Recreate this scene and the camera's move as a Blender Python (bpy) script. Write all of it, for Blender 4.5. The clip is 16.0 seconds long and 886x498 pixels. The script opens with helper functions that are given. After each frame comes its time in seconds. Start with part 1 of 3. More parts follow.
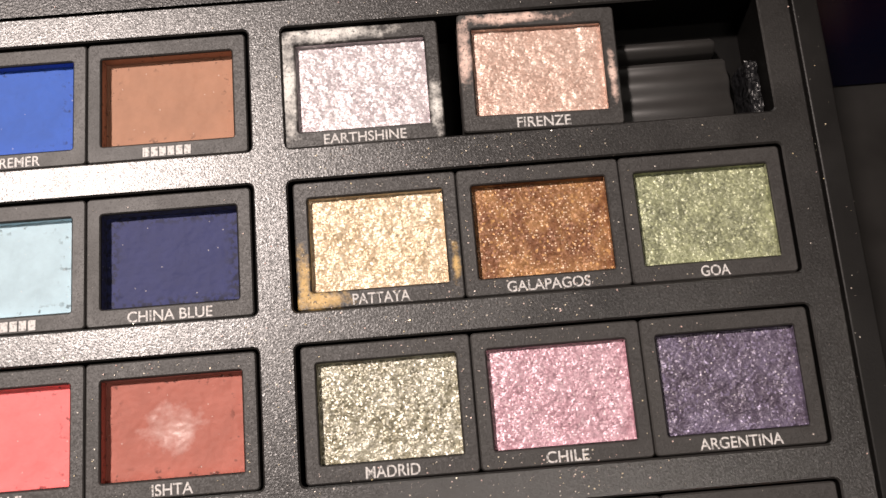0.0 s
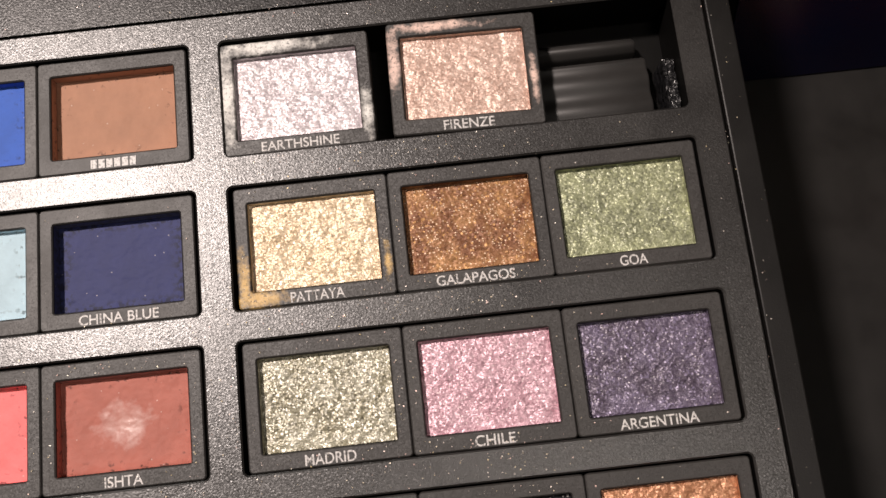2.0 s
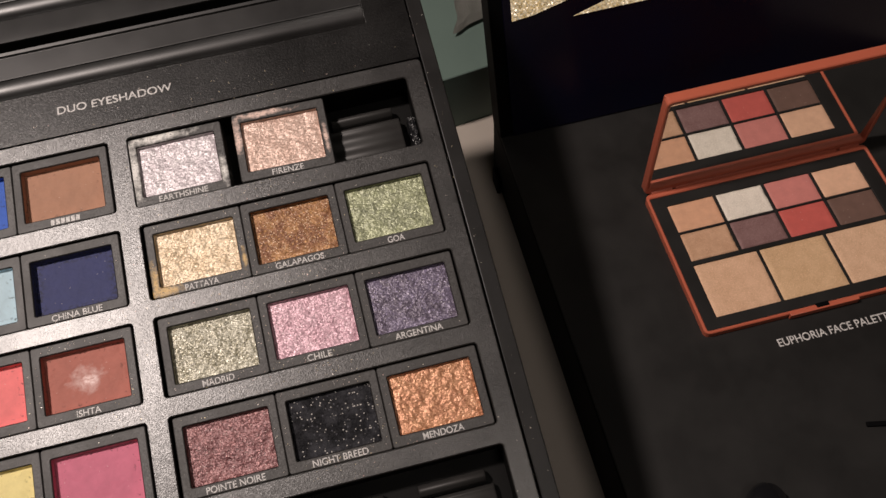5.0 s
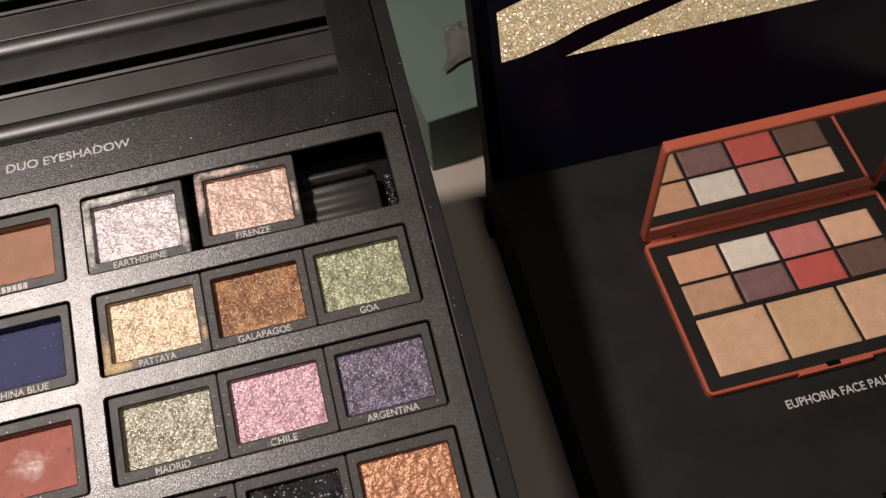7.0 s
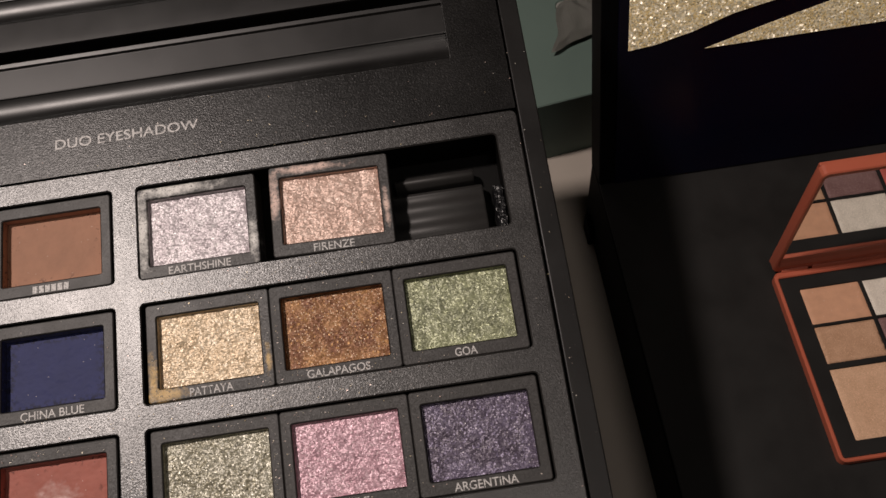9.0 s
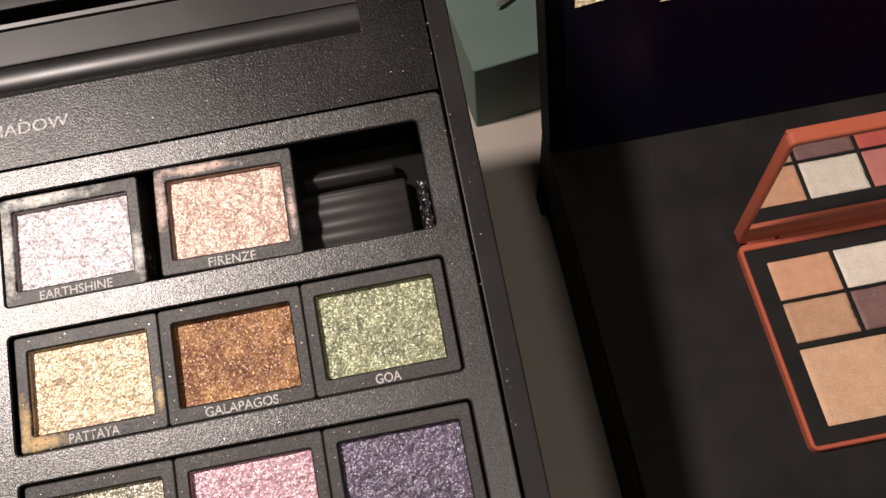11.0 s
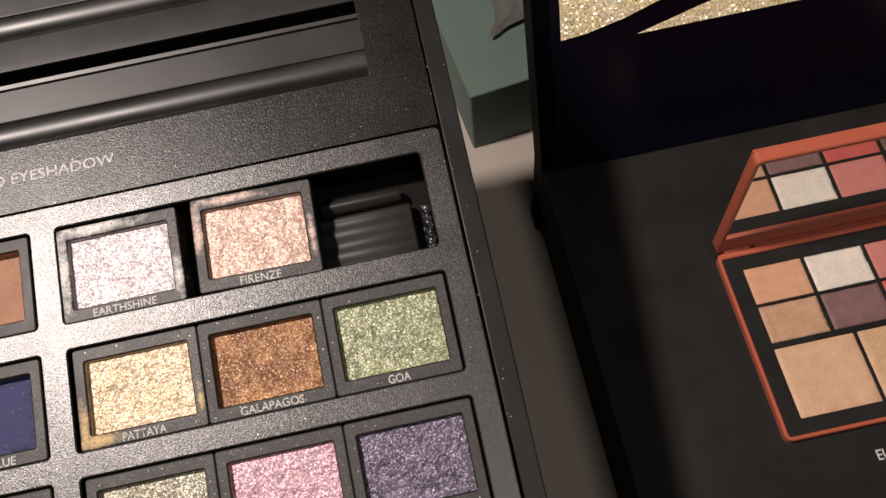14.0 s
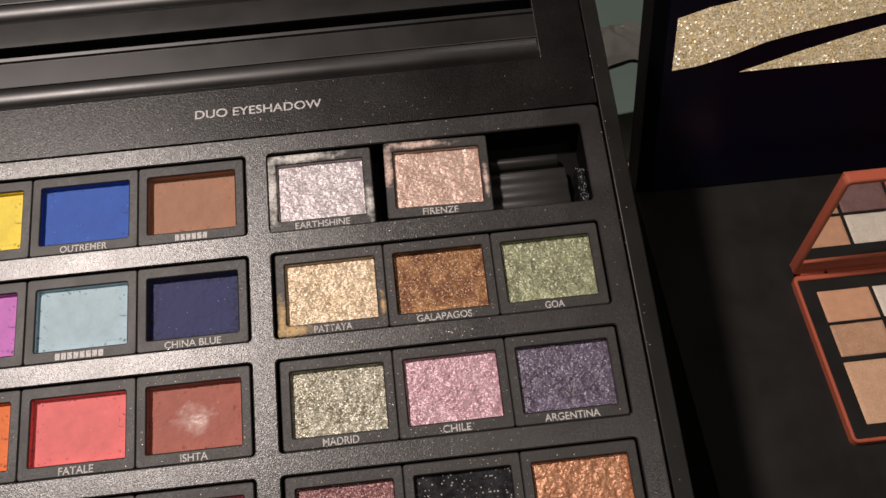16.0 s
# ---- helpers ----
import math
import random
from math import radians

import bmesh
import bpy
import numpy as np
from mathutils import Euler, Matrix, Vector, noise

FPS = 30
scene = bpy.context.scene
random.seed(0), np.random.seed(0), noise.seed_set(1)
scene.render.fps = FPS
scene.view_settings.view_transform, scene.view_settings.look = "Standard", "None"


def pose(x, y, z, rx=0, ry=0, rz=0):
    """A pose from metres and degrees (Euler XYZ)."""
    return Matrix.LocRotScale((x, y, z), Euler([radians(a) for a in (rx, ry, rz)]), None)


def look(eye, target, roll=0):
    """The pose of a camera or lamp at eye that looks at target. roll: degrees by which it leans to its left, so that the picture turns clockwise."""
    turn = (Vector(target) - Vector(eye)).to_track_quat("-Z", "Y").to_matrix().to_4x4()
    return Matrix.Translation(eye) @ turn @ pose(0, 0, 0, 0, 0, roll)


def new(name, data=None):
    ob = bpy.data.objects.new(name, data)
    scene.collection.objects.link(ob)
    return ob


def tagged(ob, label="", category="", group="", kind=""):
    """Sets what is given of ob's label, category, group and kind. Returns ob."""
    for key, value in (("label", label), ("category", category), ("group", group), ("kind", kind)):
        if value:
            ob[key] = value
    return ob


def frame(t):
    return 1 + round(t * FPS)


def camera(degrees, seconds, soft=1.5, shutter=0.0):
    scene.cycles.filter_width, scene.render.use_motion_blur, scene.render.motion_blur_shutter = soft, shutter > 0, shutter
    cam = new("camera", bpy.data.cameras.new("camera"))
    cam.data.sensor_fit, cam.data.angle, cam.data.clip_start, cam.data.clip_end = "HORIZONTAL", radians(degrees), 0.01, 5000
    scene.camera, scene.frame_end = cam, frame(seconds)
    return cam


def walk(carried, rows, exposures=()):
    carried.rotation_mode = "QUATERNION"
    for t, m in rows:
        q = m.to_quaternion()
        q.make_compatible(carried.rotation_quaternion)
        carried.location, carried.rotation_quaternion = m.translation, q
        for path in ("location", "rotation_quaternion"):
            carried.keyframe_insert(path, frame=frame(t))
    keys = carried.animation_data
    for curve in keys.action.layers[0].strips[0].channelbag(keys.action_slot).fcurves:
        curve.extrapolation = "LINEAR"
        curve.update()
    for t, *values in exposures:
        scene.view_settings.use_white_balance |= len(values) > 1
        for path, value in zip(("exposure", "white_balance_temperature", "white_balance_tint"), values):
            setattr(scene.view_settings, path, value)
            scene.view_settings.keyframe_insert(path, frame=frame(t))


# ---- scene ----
cam = camera(53.6, 16.0)
# the tray leans towards the viewer
LEAN = 12.5
TRAY = Matrix.Rotation(radians(LEAN), 4, "X")
PATH = [
    (0.0, (0.02594, -0.07398, 0.17576), (0.0555, 0.7702, -1.6371), -2.77),
    (0.5, (0.02582, -0.07624, 0.1783), (0.0516, 0.7517, -1.6421), -3.14),
    (1.0, (0.02621, -0.07772, 0.17741), (0.0548, 0.7564, -1.6401), -3.39),
    (1.5, (0.03484, -0.07879, 0.17985), (0.068, 0.7534, -1.6385), -3.58),
    (2.0, (0.04316, -0.0801, 0.185), (0.0549, 0.76, -1.6299), -5.61),
    (2.5, (0.06716, -0.07447, 0.18528), (0.081, 0.7443, -1.6394), -6.79),
    (3.0, (0.08774, -0.06246, 0.16999), (0.1283, 0.7296, -1.666), -6.95),
    (3.2, (0.09275, -0.05873, 0.16856), (0.1159, 0.7408, -1.6645), -8.09),
    (5.3, (0.07818, -0.18203, 0.28765), (0.2446, 0.8618, -1.4102), -6.16),
    (5.5, (0.08586, -0.17939, 0.28858), (0.2544, 0.8776, -1.4009), -6.38),
    (6.0, (0.08096, -0.15813, 0.27695), (0.2471, 0.8969, -1.414), -6.42),
    (6.5, (0.09112, -0.15344, 0.26897), (0.2473, 0.8969, -1.4259), -6.48),
    (7.0, (0.0948, -0.14911, 0.26438), (0.2425, 0.8974, -1.4336), -6.53),
    (7.5, (0.09745, -0.13724, 0.25788), (0.2306, 0.8959, -1.4495), -6.71),
    (8.0, (0.07457, -0.12841, 0.26014), (0.173, 0.899, -1.453), -6.97),
    (8.5, (0.06336, -0.11382, 0.24174), (0.0847, 0.9046, -1.4794), -7.85),
    (9.0, (0.08602, -0.10112, 0.22947), (0.0824, 0.9002, -1.5018), -8.77),
    (9.5, (0.10185, -0.08126, 0.21261), (0.1574, 0.8902, -1.5347), -6.33),
    (9.7, (0.10099, -0.07261, 0.20649), (0.1544, 0.8683, -1.5575), -6.26),
    (11.8, (0.1033, -0.07067, 0.20588), (0.1317, 0.7939, -1.5974), -9.96),
    (12.0, (0.10066, -0.0685, 0.21508), (0.126, 0.7906, -1.5908), -10.05),
    (12.5, (0.08737, -0.07428, 0.22542), (0.1181, 0.7879, -1.5789), -9.32),
    (13.0, (0.09683, -0.08325, 0.23625), (0.1199, 0.7997, -1.5582), -9.77),
    (13.5, (0.09617, -0.08555, 0.23594), (0.1292, 0.8118, -1.5511), -9.39),
    (14.0, (0.10234, -0.08477, 0.23545), (0.1427, 0.8193, -1.5481), -9.7),
    (14.5, (0.10883, -0.07831, 0.23157), (0.1413, 0.821, -1.5546), -10.78),
    (15.0, (0.10225, -0.07014, 0.22594), (0.1328, 0.8229, -1.5633), -10.9),
    (15.5, (0.07699, -0.10894, 0.25052), (0.1363, 0.9132, -1.4675), -7.68),
    (16.0, (0.04417, -0.13809, 0.25374), (0.1051, 0.9347, -1.4331), -3.22),
]
walk(cam, [(t, look(eye, target, roll)) for t, eye, target, roll in PATH],
     [(0, 0.03), (1, 0.0), (2, -0.12), (2.5, -0.72), (3, -0.06), (5.5, -0.58), (7, -0.45), (7.5, -0.4), (8, -0.78), (8.5, -0.3), (9, -0.94), (9.5, -0.17), (12, -0.2), (12.5, -0.80), (13, -0.32), (14.5, -0.25), (15, -0.42), (15.5, -0.82), (16, -0.58)])

# ---- light ----
world = bpy.data.worlds.new("room_glow")
scene.world = world
world.use_nodes = True
world.node_tree.nodes["Background"].inputs[0].default_value = (1.0, 0.93, 0.86, 1)
world.node_tree.nodes["Background"].inputs[1].default_value = 0.006


def area_lamp(name, eye, target, size, watts, colour):
    data = bpy.data.lights.new(name, "AREA")
    data.shape, data.size, data.energy, data.color = "DISK", size, watts, colour
    ob = new(name, data)
    ob.matrix_world = look(eye, target)
    return ob


# the shop's ceiling spot, up and to the left of the tray
area_lamp("ceiling_spot", (-0.64, 0.15, 1.55), (0.05, 0.0, 0.0), 0.13, 38.5, (1.0, 0.862, 0.796))
# added soft lamp, unseen, low at the back left
area_lamp("back_lamp", (-0.75, 2.5, 0.85), (0.0, 0.1, 0.0), 0.7, 5.0, (1.0, 0.93, 0.86))
# added fill from the front right: brightens the counter strip and gold print
area_lamp("front_fill", (0.40, -0.8, 1.95), (0.15, 0.0, -0.1), 0.6, 10.0, (1.0, 0.89, 0.81))


# ---- materials ----
def srgb(r, g, b):
    return tuple((c / 255 / 12.92) if c < 10 else ((c / 255 + 0.055) / 1.055) ** 2.4 for c in (r, g, b)) + (1,)


class Mat:
    """A node material under construction."""

    def __init__(self, name):
        self.m = bpy.data.materials.new(name)
        self.m.use_nodes = True
        self.t = self.m.node_tree
        self.b = self.t.nodes["Principled BSDF"]
        self.co = self.t.nodes.new("ShaderNodeTexCoord").outputs["Object"]

    def node(self, kind, **values):
        n = self.t.nodes.new(kind)
        for k, v in values.items():
            n.inputs[k].default_value = v
        return n

    def link(self, a, b):
        self.t.links.new(a, b)

    def noise(self, scale, detail=4.0, rough=0.6):
        n = self.node("ShaderNodeTexNoise", Scale=scale, Detail=detail, Roughness=rough)
        self.link(self.co, n.inputs["Vector"])
        return n.outputs["Fac"]

    def streaks(self, scale, detail=4.0, turn=0.0):
        """Noise drawn out along x, like the marks of a finger."""
        m = self.t.nodes.new("ShaderNodeMapping")
        m.inputs["Rotation"].default_value = (0, 0, radians(turn))
        m.inputs["Scale"].default_value = (0.45, 1.0, 1.0)
        self.link(self.co, m.inputs["Vector"])
        n = self.node("ShaderNodeTexNoise", Scale=scale, Detail=detail, Roughness=0.62, Distortion=0.6)
        self.link(m.outputs[0], n.inputs["Vector"])
        return n.outputs["Fac"]

    def cells(self, scale, out="Color", random=1.0):
        n = self.node("ShaderNodeTexVoronoi", Scale=scale, Randomness=random)
        self.link(self.co, n.inputs["Vector"])
        return n.outputs[out]

    def spot(self, x, y, rx, ry, scale=300, wobble=0.6):
        """1 inside a ragged spot round x, y, falling to 0 outside it."""
        m = self.t.nodes.new("ShaderNodeMapping")
        m.vector_type = "TEXTURE"
        m.inputs["Location"].default_value = (x, y, 0)
        m.inputs["Scale"].default_value = (rx, ry, 1)
        self.link(self.co, m.inputs["Vector"])
        length = self.t.nodes.new("ShaderNodeVectorMath")
        length.operation = "LENGTH"
        self.link(m.outputs[0], length.inputs[0])
        add = self.t.nodes.new("ShaderNodeMath")
        add.operation = "MULTIPLY_ADD"
        self.link(self.noise(scale, 5, 0.65), add.inputs[0])
        add.inputs[1].default_value = wobble * 2
        self.link(length.outputs["Value"], add.inputs[2])
        return self.ramp(add.outputs[0], [(0.55 + wobble * 0.5, 1.0), (1.0, 0.0)]) if wobble < 0.5 else self.ramp(self.scaled(add.outputs[0], 0.5), [(0.30 + wobble * 0.25, 1.0), (0.62 + wobble * 0.25, 0.0)])

    def scaled(self, fac, by):
        n = self.t.nodes.new("ShaderNodeMath")
        n.operation = "MULTIPLY"
        n.inputs[1].default_value = by
        self.link(fac, n.inputs[0])
        return n.outputs[0]

    def ramp(self, fac, stops):
        n = self.t.nodes.new("ShaderNodeValToRGB")
        while len(n.color_ramp.elements) < len(stops):
            n.color_ramp.elements.new(0.5)
        for e, (p, c) in zip(n.color_ramp.elements, stops):
            e.position, e.color = p, c if isinstance(c, tuple) else (c, c, c, 1)
        self.link(fac, n.inputs[0])
        return n.outputs[0]

    def mix(self, fac, a, b):
        n = self.t.nodes.new("ShaderNodeMix")
        n.data_type = "RGBA"
        for sock, v in ((n.inputs[0], fac), (n.inputs[6], a), (n.inputs[7], b)):
            if isinstance(v, (tuple, float, int)):
                sock.default_value = v
            else:
                self.link(v, sock)
        return n.outputs[2]

    def bump(self, height, strength, distance, normal=None):
        n = self.node("ShaderNodeBump", Strength=strength, Distance=distance)
        self.link(height, n.inputs["Height"])
        if normal:
            self.link(normal, n.inputs["Normal"])
        return n.outputs[0]

    def facets(self, scale, amount, normal=None, lean=0.0):
        """A normal that leans another way in every small cell: glitter flakes."""
        col = self.cells(scale)
        sub = self.t.nodes.new("ShaderNodeVectorMath")
        sub.operation = "SUBTRACT"
        sub.inputs[1].default_value = (0.5, 0.5, 0.5 - lean)
        self.link(col, sub.inputs[0])
        mul = self.t.nodes.new("ShaderNodeVectorMath")
        mul.operation = "SCALE"
        mul.inputs["Scale"].default_value = amount
        self.link(sub.outputs[0], mul.inputs[0])
        add = self.t.nodes.new("ShaderNodeVectorMath")
        add.operation = "ADD"
        self.link(normal or self.t.nodes.new("ShaderNodeNewGeometry").outputs["Normal"], add.inputs[0])
        self.link(mul.outputs[0], add.inputs[1])
        nor = self.t.nodes.new("ShaderNodeVectorMath")
        nor.operation = "NORMALIZE"
        self.link(add.outputs[0], nor.inputs[0])
        return nor.outputs[0]

    def set(self, **sockets):
        names = dict(colour="Base Color", rough="Roughness", metal="Metallic", normal="Normal", spec="Specular IOR Level",
                     coat="Coat Weight", coat_rough="Coat Roughness", sheen="Sheen Weight")
        for k, v in sockets.items():
            s = self.b.inputs[names[k]]
            if isinstance(v, (tuple, float, int)):
                s.default_value = v
            else:
                self.link(v, s)
        return self


def satin_black(name, base=0.022, rough=(0.30, 0.42), grain=2600, depth=0.00006, spec=0.5, dust=0.6, sparkle=0.0, smear=None, spots=()):
    """Moulded black plastic with a fine grain, smudges and a little bright powder dust."""
    k = Mat(name)
    smudge = k.ramp(k.noise(38, 5), [(0.35, 0.0), (0.7, 1.0)])
    col = k.mix(smudge, (base, base * 0.93, base * 0.88, 1), (base * 1.7, base * 1.6, base * 1.5, 1))
    specks = k.ramp(k.cells(520, "Distance"), [(0.035, 1.0), (0.06, 0.0)])
    where = k.ramp(k.noise(60, 3), [(0.52, 0.0), (0.66, dust)])
    mask = k.t.nodes.new("ShaderNodeMath")
    mask.operation = "MULTIPLY"
    k.link(specks, mask.inputs[0]), k.link(where, mask.inputs[1])
    col = k.mix(mask.outputs[0], col, (0.55, 0.50, 0.44, 1))
    if smear:
        # powder rubbed on to some spots of the rim: soft cloud broken up by fine grain
        for x, y, rx, ry in spots:
            cloud = k.spot(x, y, rx * 1.15, ry * 1.15, 420, 0.9)
            fine = k.ramp(k.noise(1250, 5, 0.75), [(0.36, 0.0), (0.46, 1.0)])
            mul = k.t.nodes.new("ShaderNodeMath")
            mul.operation = "MULTIPLY"
            k.link(cloud, mul.inputs[0]), k.link(fine, mul.inputs[1])
            col = k.mix(mul.outputs[0], col, srgb(*smear))
    bumped = k.bump(k.noise(grain, 2), 0.5, depth)
    k.set(colour=col, rough=k.ramp(smudge, [(0.0, rough[0]), (1.0, rough[1])]), spec=spec,
          normal=k.facets(grain * 1.7, sparkle, bumped) if sparkle else bumped)
    return k.m


def matte_powder(name, colour, smear=None, edge=1):
    """Pressed matte powder: soft mottling, fine grain and a few flecks."""
    k = Mat(name)
    c = srgb(*colour)
    dark = tuple(v * 0.90 for v in c[:3]) + (1,)
    light = tuple(min(1.0, v * 1.08) for v in c[:3]) + (1,)
    col = k.mix(k.ramp(k.noise(170, 6), [(0.3, 0.0), (0.7, 1.0)]), dark, light)
    chips = k.ramp(k.noise(620, 3), [(0.34, 1.0), (0.40, 0.0)]) if edge else 0.0
    sep = k.t.nodes.new("ShaderNodeSeparateXYZ")
    k.link(k.co, sep.inputs[0])
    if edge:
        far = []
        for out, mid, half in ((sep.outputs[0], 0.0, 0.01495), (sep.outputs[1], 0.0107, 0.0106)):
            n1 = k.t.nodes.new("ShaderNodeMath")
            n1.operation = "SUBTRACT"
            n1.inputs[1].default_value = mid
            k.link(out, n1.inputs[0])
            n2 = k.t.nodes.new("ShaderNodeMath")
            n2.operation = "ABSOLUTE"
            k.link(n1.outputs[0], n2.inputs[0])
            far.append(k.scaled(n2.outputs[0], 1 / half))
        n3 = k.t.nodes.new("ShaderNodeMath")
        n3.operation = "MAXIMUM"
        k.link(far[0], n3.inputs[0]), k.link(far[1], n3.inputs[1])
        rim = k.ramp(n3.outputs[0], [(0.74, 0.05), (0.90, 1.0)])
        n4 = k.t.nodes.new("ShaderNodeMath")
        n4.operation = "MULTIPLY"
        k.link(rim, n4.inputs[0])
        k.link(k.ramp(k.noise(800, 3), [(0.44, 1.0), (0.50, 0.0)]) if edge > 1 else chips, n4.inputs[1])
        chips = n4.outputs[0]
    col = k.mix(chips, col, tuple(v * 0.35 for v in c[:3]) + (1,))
    flecks = k.ramp(k.cells(420, "Distance"), [(0.045, 1.0), (0.07, 0.0)])
    col = k.mix(k.scaled(flecks, 0.5), col, (0.8, 0.75, 0.7, 1))
    rough = 0.66
    if smear:
        mark = k.spot(-0.0010, 0.0105, 0.0085, 0.0068, 300, 0.85)
        col = k.mix(k.scaled(mark, 0.45), col, srgb(*smear))
        rough = k.ramp(mark, [(0.0, 0.66), (1.0, 0.36)])
    k.set(colour=col, rough=rough, spec=0.45, sheen=0.1, normal=k.bump(k.noise(1500, 4), 0.5, 0.00010))
    return k.m


def shimmer_powder(name, base, glint, scale=2300, amount=0.9, metal=0.4, rough=0.34, flakes=0.3, dark=0.6, dent=1.0, glint_dots=0.1, dot_scale=2100, spec=0.9, crease=500, lean=0.0):
    """Pressed metallic powder: a pearly cake, rubbed and creased, with flakes that lean every way; glints are painted
    in as pale dots.
    """
    k = Mat(name)
    c, g = srgb(*base), srgb(*glint)
    d = tuple(v * dark for v in c[:3]) + (1,)
    k.b.inputs["IOR"].default_value = 1.42 + 0.22 * spec   # pearl pigment
    rubbed = k.noise(150, 5, 0.6)
    creases = k.streaks(crease, 2, 18.0)
    lumps = k.noise(1500, 1, 0.5)
    # low spots of the lumps are coloured darker, as shade in the hollows
    col = k.mix(k.ramp(lumps, [(0.34, 0.0), (0.50, 1.0)]), d, c)
    col = k.mix(k.ramp(rubbed, [(0.40, 0.0), (0.66, 0.36)]), col, g)
    value = k.node("ShaderNodeSeparateColor")
    k.link(k.cells(scale), value.inputs[0])
    col = k.mix(k.ramp(value.outputs[0], [(0.0, 0.30), (0.35, 0.0)]), col, d)
    col = k.mix(k.ramp(value.outputs[1], [(1.0 - flakes, 0.0), (1.0, 0.8)]), col, g)
    # sparkle painted into the colour: sparse pale dots, hardly metallic
    if glint_dots:
        dot = k.t.nodes.new("ShaderNodeTexVoronoi")
        dot.inputs["Scale"].default_value = dot_scale
        k.link(k.co, dot.inputs["Vector"])
        pick = k.node("ShaderNodeSeparateColor")
        k.link(dot.outputs["Color"], pick.inputs[0])
        both = k.t.nodes.new("ShaderNodeMath")
        both.operation = "MULTIPLY"
        k.link(k.ramp(dot.outputs["Distance"], [(0.26, 1.0), (0.40, 0.0)]), both.inputs[0])
        k.link(k.ramp(pick.outputs[1], [(1.0 - glint_dots, 0.0), (1.0 - glint_dots + 0.02, 1.0)]), both.inputs[1])
        bright = tuple(0.6 * v + 0.4 * w for v, w in zip(g[:3], (1.0, 0.95, 0.86))) + (1,)
        col = k.mix(both.outputs[0], col, bright)
        metal = k.ramp(both.outputs[0], [(0.0, metal), (1.0, 0.1)])
    relief = k.bump(creases, 1.0, 0.00030 * dent)
    relief = k.bump(lumps, 1.0, 0.00016 * dent, relief)
    k.set(colour=col, rough=rough * 1.15, metal=metal, spec=0.5 * spec, normal=k.facets(scale, amount, relief, lean))
    return k.m


M_TRAY = satin_black("tray_plastic", 0.015, (0.32, 0.38), 2000, 0.00011, 0.95, 0.6, 0.10)
M_HEAD = satin_black("header_plastic", 0.004, (0.31, 0.37), 1700, 0.00014, 0.42, 0.7, 0.07)
M_GROOVE = satin_black("groove_plastic", 0.005, (0.35, 0.42), 2300, 0.00002, 0.62, 0.4, 0.0)
M_RIM = satin_black("rim_plastic", 0.007, (0.40, 0.48), 2300, 0.00006, 0.3, 0.7, 0.0)
M_CUP = satin_black("cup_plastic", 0.027, (0.45, 0.6), 1800, 0.00008, 0.5, 0.9, 0.15)
# darker copy of the tray plastic: the recesses' shade is in its colour
M_WELL_SHADE = satin_black("well_shade_plastic", 0.0025, (0.5, 0.65), 900, 0.00005, 0.12, 0.2)
M_RIB = satin_black("rib_plastic", 0.016, (0.52, 0.60), 900, 0.00003, 0.6, 0.3)
M_BASE = satin_black("base_board", 0.0095, (0.55, 0.68), 1500, 0.00003, 0.25, 0.03)

k = Mat("crumpled_film")
k.set(colour=(0.010, 0.010, 0.011, 1), rough=0.30, spec=0.35, normal=k.facets(1500, 0.7))
M_FILM = k.m

k = Mat("white_print")
k.set(colour=k.mix(k.ramp(k.noise(1500, 3), [(0.34, 0.0), (0.50, 1.0)]), (0.16, 0.155, 0.15, 1), (0.64, 0.62, 0.60, 1)), rough=0.5)
M_PRINT = k.m

k = Mat("table_laminate")
k.set(colour=k.mix(k.noise(9, 6), srgb(154, 145, 135), srgb(174, 164, 154)), rough=0.55, normal=k.bump(k.noise(600, 3), 0.2, 0.0001))
M_TABLE = k.m

k = Mat("orange_case")
k.set(colour=k.mix(k.noise(60, 5), srgb(176, 90, 68), srgb(190, 102, 78)), rough=0.36, spec=0.5, normal=k.bump(k.noise(900, 2), 0.2, 0.00004))
M_ORANGE = k.m

k = Mat("mirror_glass")
k.set(colour=(0.86, 0.87, 0.86, 1), rough=k.ramp(k.noise(45, 4), [(0.4, 0.0), (0.8, 0.04)]), metal=1.0)
M_MIRROR = k.m

k = Mat("glossy_card")
k.set(colour=k.mix(k.ramp(k.noise(7, 3), [(0.4, 0.0), (0.62, 1.0)]), (0.0028, 0.0036, 0.0130, 1), (0.0055, 0.0032, 0.0090, 1)), rough=0.22, spec=0.35,
      normal=k.bump(k.noise(30, 2), 0.1, 0.0003))
M_CARD = k.m

k = Mat("black_board")
k.set(colour=(0.0022, 0.0022, 0.0026, 1), rough=0.7, spec=0.06, normal=k.bump(k.noise(900, 2), 0.2, 0.00005))
M_BOARD = k.m

M_GOLD = shimmer_powder("gold_glitter", (255, 226, 158), (255, 248, 222), 1300, 1.4, 0.10, 0.30, 0.6, 0.30, 0.5, 0.75, 1100, 0.9, 900, 0.75)

k = Mat("sage_carton")
k.set(colour=k.mix(k.noise(25, 5), srgb(80, 97, 90), srgb(92, 109, 101)), rough=0.7, normal=k.bump(k.noise(400, 3), 0.2, 0.0001))
M_SAGE = k.m

k = Mat("paper_tissue")
k.set(colour=k.mix(k.noise(80, 5), srgb(120, 122, 115), srgb(136, 134, 128)), rough=0.9, normal=k.bump(k.noise(160, 5), 0.5, 0.0008))
M_TISSUE = k.m

k = Mat("white_carton")
k.set(colour=k.mix(k.noise(20, 4), srgb(176, 172, 164), srgb(196, 191, 184)), rough=0.7)
M_WHITE = k.m

k = Mat("painted_wall")
